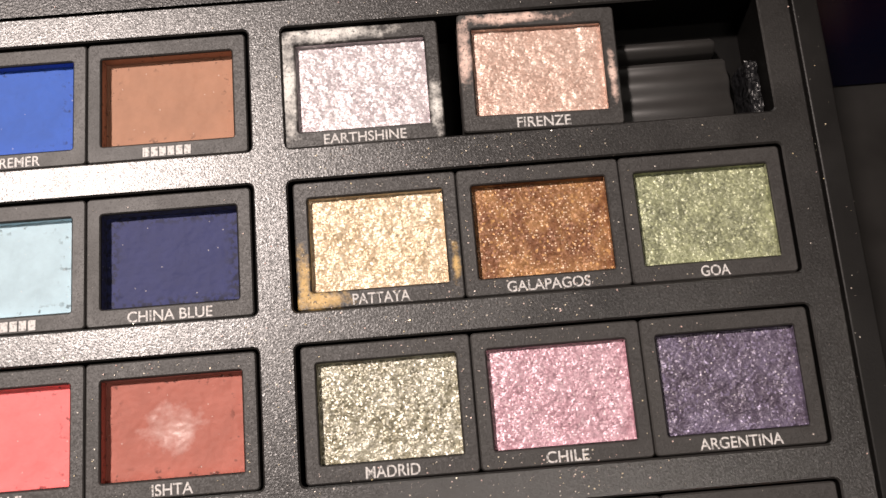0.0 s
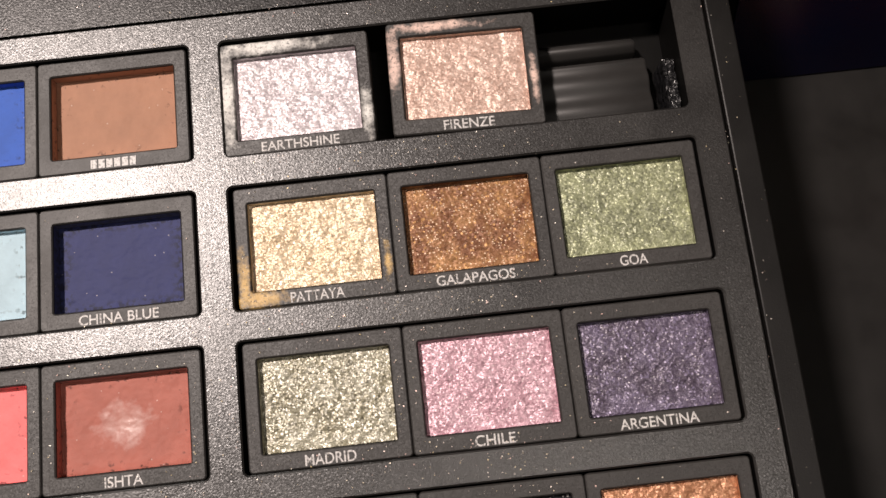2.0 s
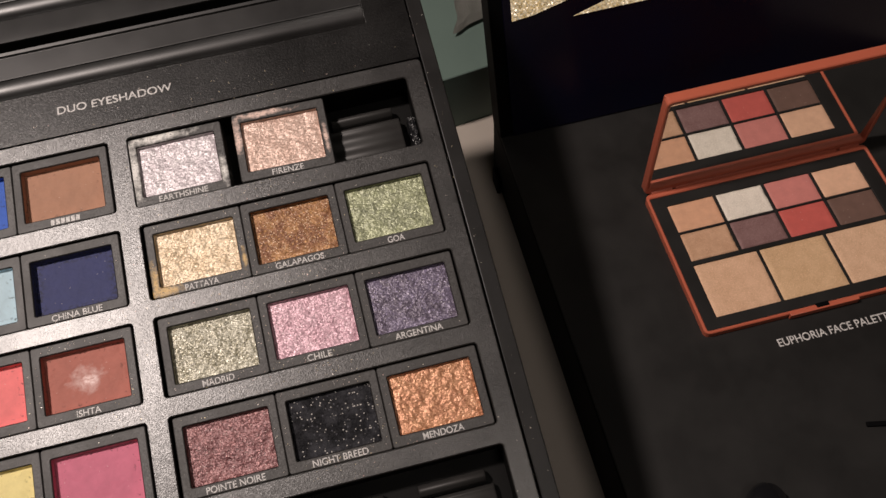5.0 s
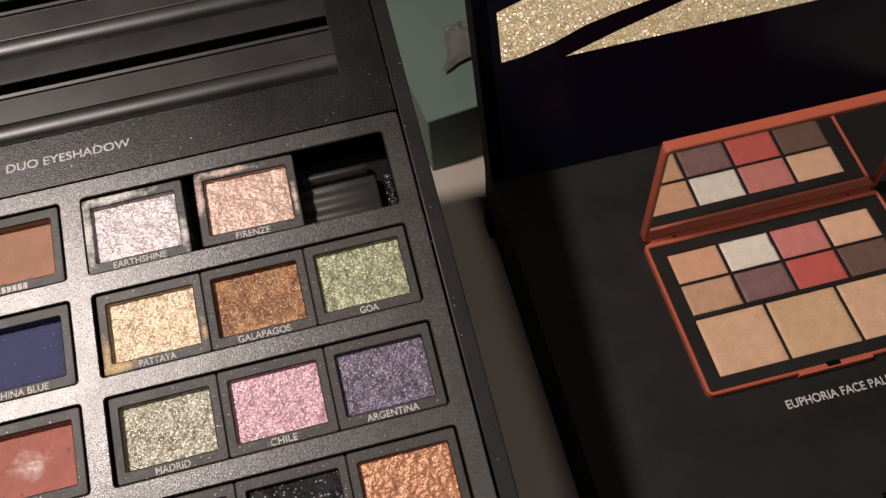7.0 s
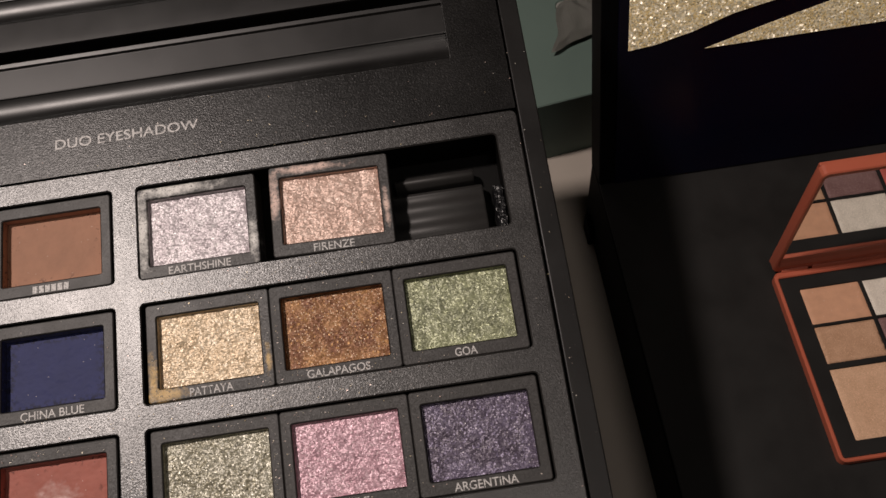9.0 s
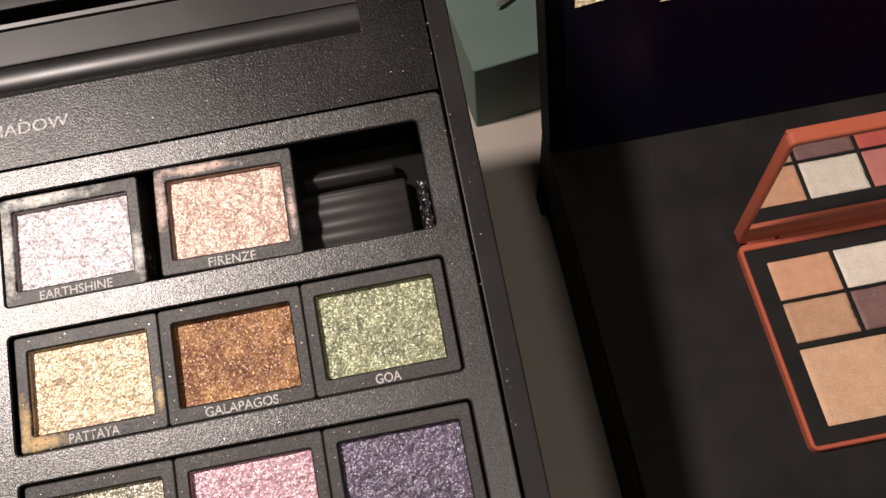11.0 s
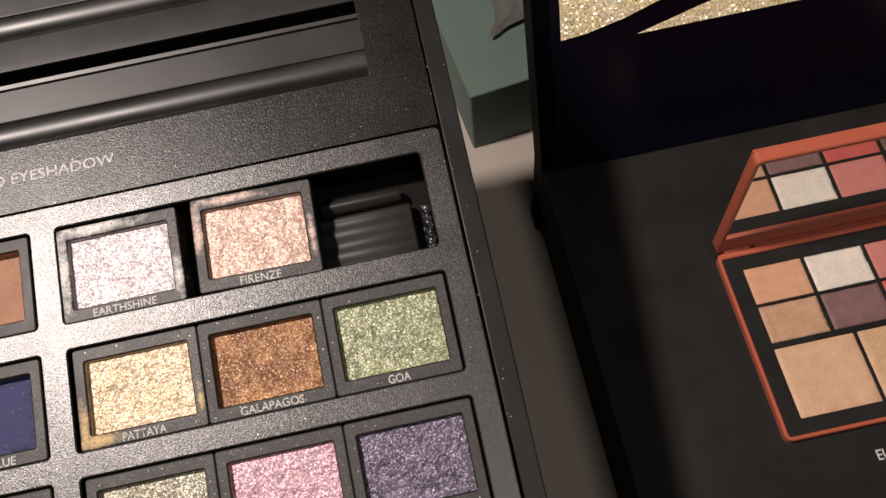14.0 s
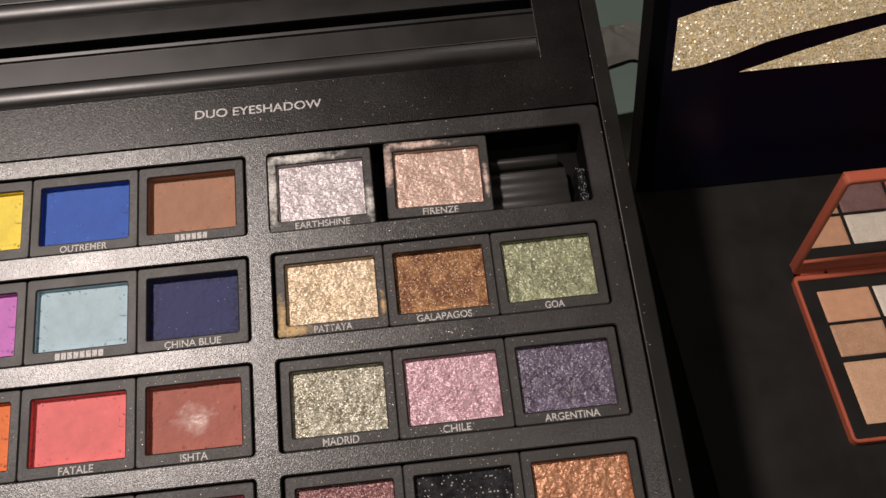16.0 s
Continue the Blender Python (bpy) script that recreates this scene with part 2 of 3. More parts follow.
k.set(colour=k.mix(k.noise(4, 5), srgb(112, 105, 98), srgb(124, 117, 110)), rough=0.8, normal=k.bump(k.noise(120, 4), 0.2, 0.001))
M_WALL = k.m

k = Mat("dark_ceiling")
k.set(colour=k.mix(k.noise(3, 5), (0.03, 0.03, 0.03, 1), (0.045, 0.043, 0.04, 1)), rough=0.9)
M_CEIL = k.m

k = Mat("shop_floor")
k.set(colour=k.mix(k.noise(3, 6), srgb(84, 78, 72), srgb(104, 97, 90)), rough=0.6)
M_FLOOR = k.m

k = Mat("dust_flake")
rnd = k.t.nodes.new("ShaderNodeNewGeometry").outputs["Random Per Island"]
k.set(colour=k.ramp(rnd, [(0.0, srgb(225, 205, 160)), (0.5, srgb(232, 226, 216)), (1.0, srgb(226, 190, 180))]), metal=0.15, rough=0.3)
M_FLAKE = k.m


# ---- mesh helpers ----
def mesh_of(bm, name, smooth=None):
    data = bpy.data.meshes.new(name)
    bm.normal_update()
    bm.to_mesh(data)
    bm.free()
    if smooth is not None:
        data.shade_smooth()
        data.set_sharp_from_angle(angle=radians(smooth))
    return data


def part(name, bm, material, parent=None, label="", smooth=None):
    data = mesh_of(bm, name, smooth) if isinstance(bm, bmesh.types.BMesh) else bm
    if not data.materials:
        data.materials.append(material)
    ob = new(name, data)
    if parent:
        ob.parent = parent
    if label:
        tagged(ob, label)
    return ob


def thing(name, m, label, category, group="", kind=""):
    ob = new(name)
    ob.empty_display_size = 0.01
    ob.matrix_world = m
    return tagged(ob, label, category, group, kind)


def structure(name, bm, material, label, category, smooth=None):
    return tagged(part(name, bm, material, None, "", smooth), label, category, "", "structure")


def block(x0, x1, y0, y1, z0, z1, bevel=0.0, segments=2, bm=None):
    bm = bm or bmesh.new()
    verts = bmesh.ops.create_cube(bm, size=1.0)["verts"]
    for v in verts:
        v.co = Vector(((x0 + x1) / 2 + v.co.x * (x1 - x0), (y0 + y1) / 2 + v.co.y * (y1 - y0), (z0 + z1) / 2 + v.co.z * (z1 - z0)))
    if bevel:
        edges = list({e for v in verts for e in v.link_edges})
        bmesh.ops.bevel(bm, geom=edges, offset=bevel, segments=segments, profile=0.5, affect="EDGES")
    return bm


def rounded(x0, x1, y0, y1, r, n=5):
    """Corner points of a rounded rectangle, counter-clockwise."""
    pts = []
    for cx, cy, a in ((x1 - r, y0 + r, -90), (x1 - r, y1 - r, 0), (x0 + r, y1 - r, 90), (x0 + r, y0 + r, 180)):
        for i in range(n):
            w = radians(a + 90 * i / (n - 1))
            pts.append((cx + r * math.cos(w), cy + r * math.sin(w)))
    return pts


def ring(bm, pts, z):
    return [bm.verts.new((x, y, z)) for x, y in pts]


def bridge(bm, a, b):
    for i in range(len(a)):
        j = (i + 1) % len(a)
        bm.faces.new((a[i], a[j], b[j], b[i]))


def plate(outer, holes, z, depth, chamfer=0.0004, r=0.0012, outer_r=0.002, inner=False):
    """A plate with rounded holes right through it, every edge broken by a small chamfer."""
    bm = bmesh.new()
    loops = []
    x0, x1, y0, y1 = outer
    c = chamfer
    top = ring(bm, rounded(x0 + c, x1 - c, y0 + c, y1 - c, max(outer_r - c, 0.0002)), z)
    low = ring(bm, rounded(x0, x1, y0, y1, outer_r), z - c)
    end = ring(bm, rounded(x0, x1, y0, y1, outer_r), z - depth)
    bridge(bm, low, top), bridge(bm, end, low)
    loops.append(top)
    for a0, a1, b0, b1 in holes:
        top = ring(bm, rounded(a0 - c, a1 + c, b0 - c, b1 + c, r + c), z)
        low = ring(bm, rounded(a0, a1, b0, b1, r), z - c)
        end = ring(bm, rounded(a0, a1, b0, b1, r), z - depth)
        bridge(bm, top, low), bridge(bm, low, end)
        loops.append(top)
    edges = []
    for loop in loops:
        for i in range(len(loop)):
            edges.append(bm.edges.get((loop[i], loop[(i + 1) % len(loop)])))
    bmesh.ops.triangle_fill(bm, use_beauty=True, use_dissolve=False, edges=edges, normal=(0, 0, 1))
    for f in bm.faces:
        if all(abs(v.co.z - z) < 1e-6 for v in f.verts) and f.normal.z < 0:
            f.normal_flip()
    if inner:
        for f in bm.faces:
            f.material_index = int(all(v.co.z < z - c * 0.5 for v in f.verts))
    return bm


def lettering(text, height, width, x, y, z, bars=False):
    """Printed capitals centred at x, y; width 0 keeps the letters' own width. bars: plain strokes in place of letters."""
    if bars:
        bm = bmesh.new()
        n = bars
        step = width / n
        for i in range(n):
            block(x - width / 2 + step * i, x - width / 2 + step * (i + 0.80), y - height * 0.46, y + height * 0.46, z, z + 0.00004, bm=bm)
        return mesh_of(bm, "lettering")
    curve = bpy.data.curves.new("lettering", "FONT")
    curve.body, curve.size, curve.align_x = text, 1.0, "CENTER"
    curve.offset = 0.011
    ob = bpy.data.objects.new("lettering", curve)
    data = bpy.data.meshes.new_from_object(ob)
    bpy.data.objects.remove(ob)
    bpy.data.curves.remove(curve)
    lo = [min(v.co[i] for v in data.vertices) for i in (0, 1)]
    hi = [max(v.co[i] for v in data.vertices) for i in (0, 1)]
    sy = height / (hi[1] - lo[1])
    sx = width / (hi[0] - lo[0]) if width else sy
    for v in data.vertices:
        v.co = Vector((x + (v.co.x - (lo[0] + hi[0]) / 2) * sx, y + (v.co.y - (lo[1] + hi[1]) / 2) * sy, z))
    return data


# ---- the shop around ----
TABLE = -0.19
structure("table_top", block(-1.3, 1.3, -0.75, 0.85, TABLE - 0.03, TABLE, 0.003), M_TABLE, "beige laminate shop counter under the displays", "counter", 22)
structure("counter_front", block(-1.25, 1.25, -0.7, 0.8, -0.95, TABLE - 0.03, 0.002), M_BOARD, "dark cupboard below the counter top", "counter")
structure("floor", block(-3, 3, -3, 3, -1.05, -0.95), M_FLOOR, "dull grey shop floor", "floor")
structure("ceiling", block(-3, 3, -3, 3, 2.0, 2.1), M_CEIL, "plain dark painted shop ceiling", "ceiling")
structure("wall_north", block(-3, 3, 2.9, 3.0, -0.95, 2.0), M_WALL, "plain painted shop wall", "wall")
structure("wall_south", block(-3, 3, -3.0, -2.9, -0.95, 2.0), M_WALL, "plain painted shop wall", "wall")
structure("wall_east", block(2.9, 3.0, -2.9, 2.9, -0.95, 2.0), M_WALL, "plain painted shop wall", "wall")
structure("wall_west", block(-3.0, -2.9, -2.9, 2.9, -0.95, 2.0), M_WALL, "plain painted shop wall", "wall")

# ---- the eyeshadow tray ----
PITCH, ROW = 0.0366, 0.0367
RIGHT, LEFT = 0.0146, -0.1045          # centre of each group's first cup
ROWS = [0.0373] + [ROW * (1 - r) for r in range(1, 5)]
wells = []
for y in ROWS:
    wells.append((-0.0046, 0.1066, y - 0.0040, y + 0.0256))
    wells.append((-0.1238, -0.0123, y - 0.0040, y + 0.0256))

tray = thing("eyeshadow_tray", TRAY, "black satin plastic tester tray for eyeshadows, dusted with glitter", "display tray")
# well walls and floor take the near-black copy, shade put into colour
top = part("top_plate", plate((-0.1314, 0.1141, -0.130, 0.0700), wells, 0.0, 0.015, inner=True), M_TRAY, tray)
top.data.materials.append(M_WELL_SHADE)
part("well_floor", block(-0.1314, 0.1141, -0.130, 0.0700, -0.0175, -0.0150), M_WELL_SHADE, tray, "floor under the cups, coloured near-black for shade")

# rim that runs round the plate, with an open seam to it
for name, args in (("rim", (0.1148, 0.1208, -0.137, 0.1632)), ("rim", (-0.1381, -0.1321, -0.137, 0.1632)), ("rim", (-0.1318, 0.1145, -0.137, -0.1307)), ("rim", (-0.1318, 0.1145, 0.1622, 0.1632))):
    part(name, block(*args, -0.034, -0.0002, 0.0004, 2), M_RIM, tray, "", 22)

# header with long recessed grooves, swept along x
def groove_profile():
    pts = [(0.0908, 0.0)]
    for start, lip, slit in ((0.0908, 0.1121, 0.1129), (0.1278, 0.1498, 0.1506)):
        base = 0.0 if start < 0.1 else -0.0006
        for i in range(1, 17):
            w = i / 16
            pts.append((start + 0.0094 * w, base - 0.0062 * w * (1 - w) - 0.0004 * min(1.0, w * 6) - 0.0005 * w))
        pts += [(start + 0.0095, base - 0.0004), (start + 0.0098, base - 0.0003), (start + 0.0100, base - 0.0006), (start + 0.0102, base - 0.0014), (lip - 0.0010, base - 0.0014), (lip - 0.0005, base - 0.0006), (slit, base - 0.0005),
                (slit + 0.0001, -0.024), (slit + 0.0043, -0.024), (slit + 0.0044, -0.0012), (slit + 0.0048, -0.0006), (slit + 0.0070, -0.0006)]
    pts += [(0.1615, -0.0006), (0.1620, -0.0012), (0.1620, -0.030)]
    return pts


bm = bmesh.new()
sweep = groove_profile()
XS = (-0.1310, 0.0966)
cols = [[bm.verts.new((x, y, z)) for y, z in sweep] for x in XS]
for i in range(len(sweep) - 1):
    bm.faces.new((cols[0][i], cols[1][i], cols[1][i + 1], cols[0][i + 1]))
part("header", bm, M_GROOVE, tray, "black header with long rounded grooves", 35)
part("header_front", block(-0.1312, 0.1141, 0.0705, 0.0908, -0.030, 0.0), M_HEAD, tray)
bm = block(0.0966, 0.1141, 0.0908, 0.1620, -0.030, 0.0)
step = [e for e in bm.edges if all(abs(v.co.x - 0.0966) < 1e-5 and v.co.z > -0.001 for v in e.verts)]
bmesh.ops.bevel(bm, geom=step, offset=0.0003, segments=2, profile=0.5, affect="EDGES")
part("header_border", bm, M_HEAD, tray)
part("lettering", lettering("DUO EYESHADOW", 0.0034, 0.0452, -0.0068, 0.0812, 0.00012), M_PRINT, tray, "white printed words")

# ribbed beds in the empty places
def ribbed_bed(x0, x1, y0, y1, z):
    """A low moulded bed: three soft ridges, a deep groove and a round bar behind, narrower than the bed."""
    bm = bmesh.new()
    span = y1 - y0
    fine = 60
    bed = [(y0, z - 0.005)]
    for i in range(fine + 1):
        w = i / fine
        bed.append((y0 + span * 0.76 * w, z + 0.00046 * math.cos((w - 0.25) * 2 * math.pi * 2.5) - 0.0016 * max(0.0, w - 0.93) / 0.07))
    bed.append((y0 + span * 0.765, z - 0.005))
    bar = [(y0 + span * 0.82, z - 0.005)]
    for i in range(13):
        w = i / 12
        bar.append((y0 + span * (0.82 + 0.18 * w), z - 0.0012 + 0.0019 * math.sin(math.pi * w)))
    bar.append((y1, z - 0.005))
    for pts, inset in ((bed, 0.0), (bar, 0.0022)):
        soft = 0.0006
        rows = [[bm.verts.new((x, y, h - drop if h > z - 0.004 else h)) for y, h in pts]
                for x, drop in ((x0 + inset, soft), (x0 + inset + soft, 0.0), (x1 - inset - soft, 0.0), (x1 - inset, soft))]
        for a, b in zip(rows, rows[1:]):
            for i in range(len(pts) - 1):
                bm.faces.new((a[i], b[i], b[i + 1], a[i + 1]))
        bm.faces.new(rows[-1]), bm.faces.new(list(reversed(rows[0])))
    return bm


part("ribbed_bed", ribbed_bed(0.0715, 0.1006, ROWS[0] - 0.0033, ROWS[0] + 0.0192, -0.0088), M_RIB, tray, "bare ribbed black bed of an empty place", 50)
for i in range(3):
    x = RIGHT + PITCH * i
    part("ribbed_bed", ribbed_bed(x - 0.0155, x + 0.0130, ROWS[4] - 0.003, ROWS[4] + 0.0195, -0.0100), M_RIB, tray, "", 50)
    x = LEFT + PITCH * i
    part("ribbed_bed", ribbed_bed(x - 0.0155, x + 0.0130, ROWS[4] - 0.003, ROWS[4] + 0.0195, -0.0100), M_RIB, tray, "", 50)

# glossy crumpled film left against the end of the empty place
bm = block(0.1034, 0.1062, ROWS[0] - 0.0034, ROWS[0] + 0.0105, -0.0149, -0.0052)
bmesh.ops.subdivide_edges(bm, edges=bm.edges[:], cuts=9, use_grid_fill=True)
for v in bm.verts:
    v.co += noise.noise_vector(v.co * 900) * 0.0005
part("film", bm, M_FILM, tray, "crumpled shiny black film")

# wedge stand under the tray
bm = bmesh.new()
c, s = math.cos(radians(LEAN)), math.sin(radians(LEAN))
side = [(-0.120 * c + 0.034 * s, TABLE), (0.150 * c + 0.034 * s, TABLE), (0.150 * c + 0.034 * s, 0.150 * s - 0.034 * c), (-0.120 * c + 0.034 * s, -0.120 * s - 0.034 * c)]
a = [bm.verts.new((-0.125, y, z)) for y, z in side]
b = [bm.verts.new((0.062, y, z)) for y, z in side]
bm.faces.new(list(reversed(a))), bm.faces.new(b), bridge(bm, a, b)
bmesh.ops.recalc_face_normals(bm, faces=bm.faces)
stand = part("wedge_stand", bm, M_BOARD)
tagged(stand, "black wedge-shaped stand leaning the eyeshadow tray forward", "display stand")

# ---- eyeshadow cups ----
W, D0, D1 = 0.0182, -0.0038, 0.0251    # half width, front and back of a cup


def cup_frame():
    return plate((-W, W, D0, D1), [(-0.0151, 0.0151, 0.0, 0.0214)], -0.0007, 0.0085, 0.0003, 0.0006, 0.0009)


FRAME = mesh_of(cup_frame(), "frame")
FRAME.materials.append(M_CUP)


def cake(recess, rough, seed, dish=0.0):
    """The pressed powder in its pan, with the powdered wall of the pan above it."""
    bm = bmesh.new()
    x0, x1, y0, y1 = -0.01495, 0.01495, 0.00015, 0.02125
    nx, ny = 84, 60
    zt = -0.0012
    zf = zt - recess
    grid = []
    for j in range(ny + 1):
        row = []
        for i in range(nx + 1):
            u, v = i / nx, j / ny
            x, y = x0 + (x1 - x0) * u, y0 + (y1 - y0) * v
            p = Vector((x * 260 + seed * 7.1, y * 260, seed * 3.3))
            h = noise.noise(p) * 0.5 + noise.noise(p * 2.7) * 0.32 + noise.noise(Vector((p.x * 5.0 + p.y * 2.0, p.y * 7.0, p.z))) * 0.24 + noise.noise(p * 13.0) * 0.14
            edge = min(u, 1 - u, v, 1 - v)
            h = h * rough * 1.6 + dish * (math.exp(-((u - 0.45) ** 2 + (v - 0.45) ** 2) / 0.05)) * -1
            h -= rough * 0.8 * max(0.0, 0.06 - edge) / 0.06 * (0.5 + noise.noise(p * 1.6))
            row.append(bm.verts.new((x, y, zf + h)))
        grid.append(row)
    for j in range(ny):
        for i in range(nx):
            bm.faces.new((grid[j][i], grid[j][i + 1], grid[j + 1][i + 1], grid[j + 1][i]))
    rim = grid[0][:-1] + [r[-1] for r in grid[:-1]] + list(reversed(grid[-1]))[:-1] + [r[0] for r in reversed(grid)][:-1]
    top = [bm.verts.new((v.co.x, v.co.y, zt)) for v in rim]
    for i in range(len(rim)):
        j = (i + 1) % len(rim)
        bm.faces.new((rim[j], rim[i], top[i], top[j]))
    return bm


def cup(x, y, text, width, material, label, frame=None, recess=0.0016, rough=0.00012, dish=0.0, lift=0.0, turn=0.0, bars=0, shade="", dx=0.0, dy=0.0):
    m = TRAY @ Matrix.Translation((x + dx, y + dy, lift)) @ Matrix.Rotation(radians(turn), 4, "Z")
    ob = thing("eyeshadow_cup", m, label, "eyeshadow", "eyeshadow cups in the tray")
    part("frame", frame or FRAME, M_CUP, ob)
    part("powder", cake(recess, rough, x * 100 + y * 37, dish), material, ob, shade, 60)
    if width:
        part("lettering", lettering(text, 0.0024, width, 0.0, -0.0021, -0.00062, bars), M_PRINT, ob)
    return ob


MP, SP = matte_powder, shimmer_powder
C0, C1, C2 = LEFT, LEFT + PITCH, LEFT + 2 * PITCH
A0, A1, A2 = RIGHT, RIGHT + PITCH, RIGHT + 2 * PITCH
IN = " in a black cup in the tray"
def smeared_frame(name, tone, spots):
    data = FRAME.copy()
    data.materials.clear()
    data.materials.append(satin_black(name, 0.027, (0.42, 0.55), 1800, 0.00008, 0.5, 0.9, 0.15, tone, spots))
    return data


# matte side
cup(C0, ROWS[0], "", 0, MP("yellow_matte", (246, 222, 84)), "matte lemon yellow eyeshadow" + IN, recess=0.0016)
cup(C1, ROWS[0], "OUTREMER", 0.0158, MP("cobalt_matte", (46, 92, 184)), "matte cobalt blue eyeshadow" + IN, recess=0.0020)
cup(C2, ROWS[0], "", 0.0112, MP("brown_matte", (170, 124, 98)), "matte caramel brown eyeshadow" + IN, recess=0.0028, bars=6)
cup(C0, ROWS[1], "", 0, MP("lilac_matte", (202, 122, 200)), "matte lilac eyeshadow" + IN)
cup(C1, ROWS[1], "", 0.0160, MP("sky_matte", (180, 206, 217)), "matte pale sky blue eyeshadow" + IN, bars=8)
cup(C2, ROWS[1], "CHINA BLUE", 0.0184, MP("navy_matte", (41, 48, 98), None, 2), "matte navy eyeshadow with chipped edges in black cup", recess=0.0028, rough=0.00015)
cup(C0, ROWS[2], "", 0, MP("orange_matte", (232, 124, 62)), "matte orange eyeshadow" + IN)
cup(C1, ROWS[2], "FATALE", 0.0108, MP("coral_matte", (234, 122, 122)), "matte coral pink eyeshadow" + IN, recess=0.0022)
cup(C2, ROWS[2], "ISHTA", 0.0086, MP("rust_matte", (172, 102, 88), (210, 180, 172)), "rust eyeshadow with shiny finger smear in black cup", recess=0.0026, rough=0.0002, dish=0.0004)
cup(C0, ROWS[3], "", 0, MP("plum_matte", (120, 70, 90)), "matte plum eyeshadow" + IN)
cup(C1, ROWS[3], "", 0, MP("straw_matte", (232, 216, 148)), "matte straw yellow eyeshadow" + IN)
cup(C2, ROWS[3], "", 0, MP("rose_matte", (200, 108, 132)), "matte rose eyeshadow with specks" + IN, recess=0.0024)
# shimmer side
pearl = smeared_frame("cup_pearl_smear", (226, 224, 218), ((-0.0168, 0.0110, 0.0032, 0.0150), (-0.0060, 0.0238, 0.0150, 0.0030), (0.0165, 0.004, 0.0020, 0.008)))
peach = smeared_frame("cup_peach_smear", (230, 200, 186), ((-0.0168, 0.0150, 0.0020, 0.0105), (-0.0060, 0.0236, 0.0130, 0.0018), (0.0166, 0.008, 0.0012, 0.009)))
dusty = smeared_frame("cup_gold_smear", (206, 170, 104), ((-0.0135, -0.0018, 0.0085, 0.0030), (-0.0166, 0.004, 0.0020, 0.0080), (0.0168, 0.004, 0.0012, 0.006)))
cup(A0, ROWS[0], "EARTHSHINE", 0.0187, SP("pearl_shimmer", (192, 182, 186), (240, 236, 237), 2300, 0.3, 0.22, 0.36, 0.25, 0.78, 0.8, 0.1, 2300), "pearly silver-pink shimmer eyeshadow, its cup smeared", pearl, 0.0012, 0.0003, dx=-0.0012, dy=-0.0002)
cup(A1, ROWS[0], "FIRENZE", 0.0122, SP("peach_shimmer", (200, 168, 152), (236, 212, 198), 2300, 0.3, 0.22, 0.36, 0.25, 0.76, 0.9, 0.1, 2300), "peach shimmer eyeshadow in a loose, lifted cup", peach, 0.0012, 0.0003, lift=0.0011, turn=-1.2, dx=0.0028, dy=-0.0003)
cup(A0, ROWS[1], "PATTAYA", 0.0125, SP("gold_shimmer", (206, 182, 148), (240, 228, 204), 2300, 0.34, 0.24, 0.35, 0.28, 0.68, 1.0, 0.1, 2300), "champagne gold shimmer eyeshadow with a finger dent, cup dusted", dusty, 0.0014, 0.00035, 0.0004)
cup(A1, ROWS[1], "GALAPAGOS", 0.0182, SP("bronze_shimmer", (124, 82, 56), (226, 176, 116), 2300, 0.4, 0.22, 0.4, 0.10, 0.66, 0.6, 0.30, 1900, 0.6), "bronze brown glitter eyeshadow" + IN, recess=0.0018, rough=0.00014)
cup(A2, ROWS[1], "GOA", 0.0064, SP("lime_shimmer", (138, 142, 114), (206, 212, 166), 2300, 0.36, 0.22, 0.34, 0.28, 0.60, 1.2, 0.1, 2300), "olive lime green shimmer eyeshadow" + IN, recess=0.0014, rough=0.0003)
cup(A0, ROWS[2], "MADRID", 0.0114, SP("khaki_shimmer", (150, 145, 122), (232, 230, 214), 2300, 0.48, 0.26, 0.32, 0.34, 0.44, 1.3, 0.16, 1700), "silvery khaki glitter eyeshadow, well used, in black cup", recess=0.0016, rough=0.00036)
cup(A1, ROWS[2], "CHILE", 0.0090, SP("pink_shimmer", (192, 150, 162), (236, 204, 214), 2300, 0.36, 0.22, 0.35, 0.30, 0.66, 1.1, 0.14, 1900), "rose pink shimmer eyeshadow" + IN, recess=0.0014, rough=0.0003)
cup(A2, ROWS[2], "ARGENTINA", 0.0176, SP("violet_shimmer", (92, 82, 98), (152, 142, 172), 2300, 0.36, 0.22, 0.34, 0.22, 0.58, 1.4, 0.05, 1700), "dusky violet shimmer eyeshadow" + IN, recess=0.0014, rough=0.0003)
cup(A0, ROWS[3], "POINTE NOIRE", 0.0205, SP("wine_shimmer", (114, 70, 72), (180, 128, 126), 2300, 0.36, 0.24, 0.36, 0.24, 0.52, 1.3, 0.06, 1900), "wine red shimmer eyeshadow" + IN, recess=0.0016, rough=0.0003)
cup(A1, ROWS[3], "NIGHT BREED", 0.0196, SP("black_shimmer", (26, 26, 29), (90, 90, 96), 1900, 0.4, 0.0, 0.5, 0.02, 0.7, 1.2, 0.16, 1250, 0.2), "black eyeshadow with silver glitter" + IN, recess=0.0016, rough=0.0002)
cup(A2, ROWS[3], "MENDOZA", 0.0146, SP("copper_shimmer", (182, 126, 92), (220, 170, 128), 2300, 0.24, 0.36, 0.36, 0.2, 0.74, 1.2, 0.04, 2300, 1.0, 330), "bright copper metallic eyeshadow, rubbed, in black cup", recess=0.0014, rough=0.0005)

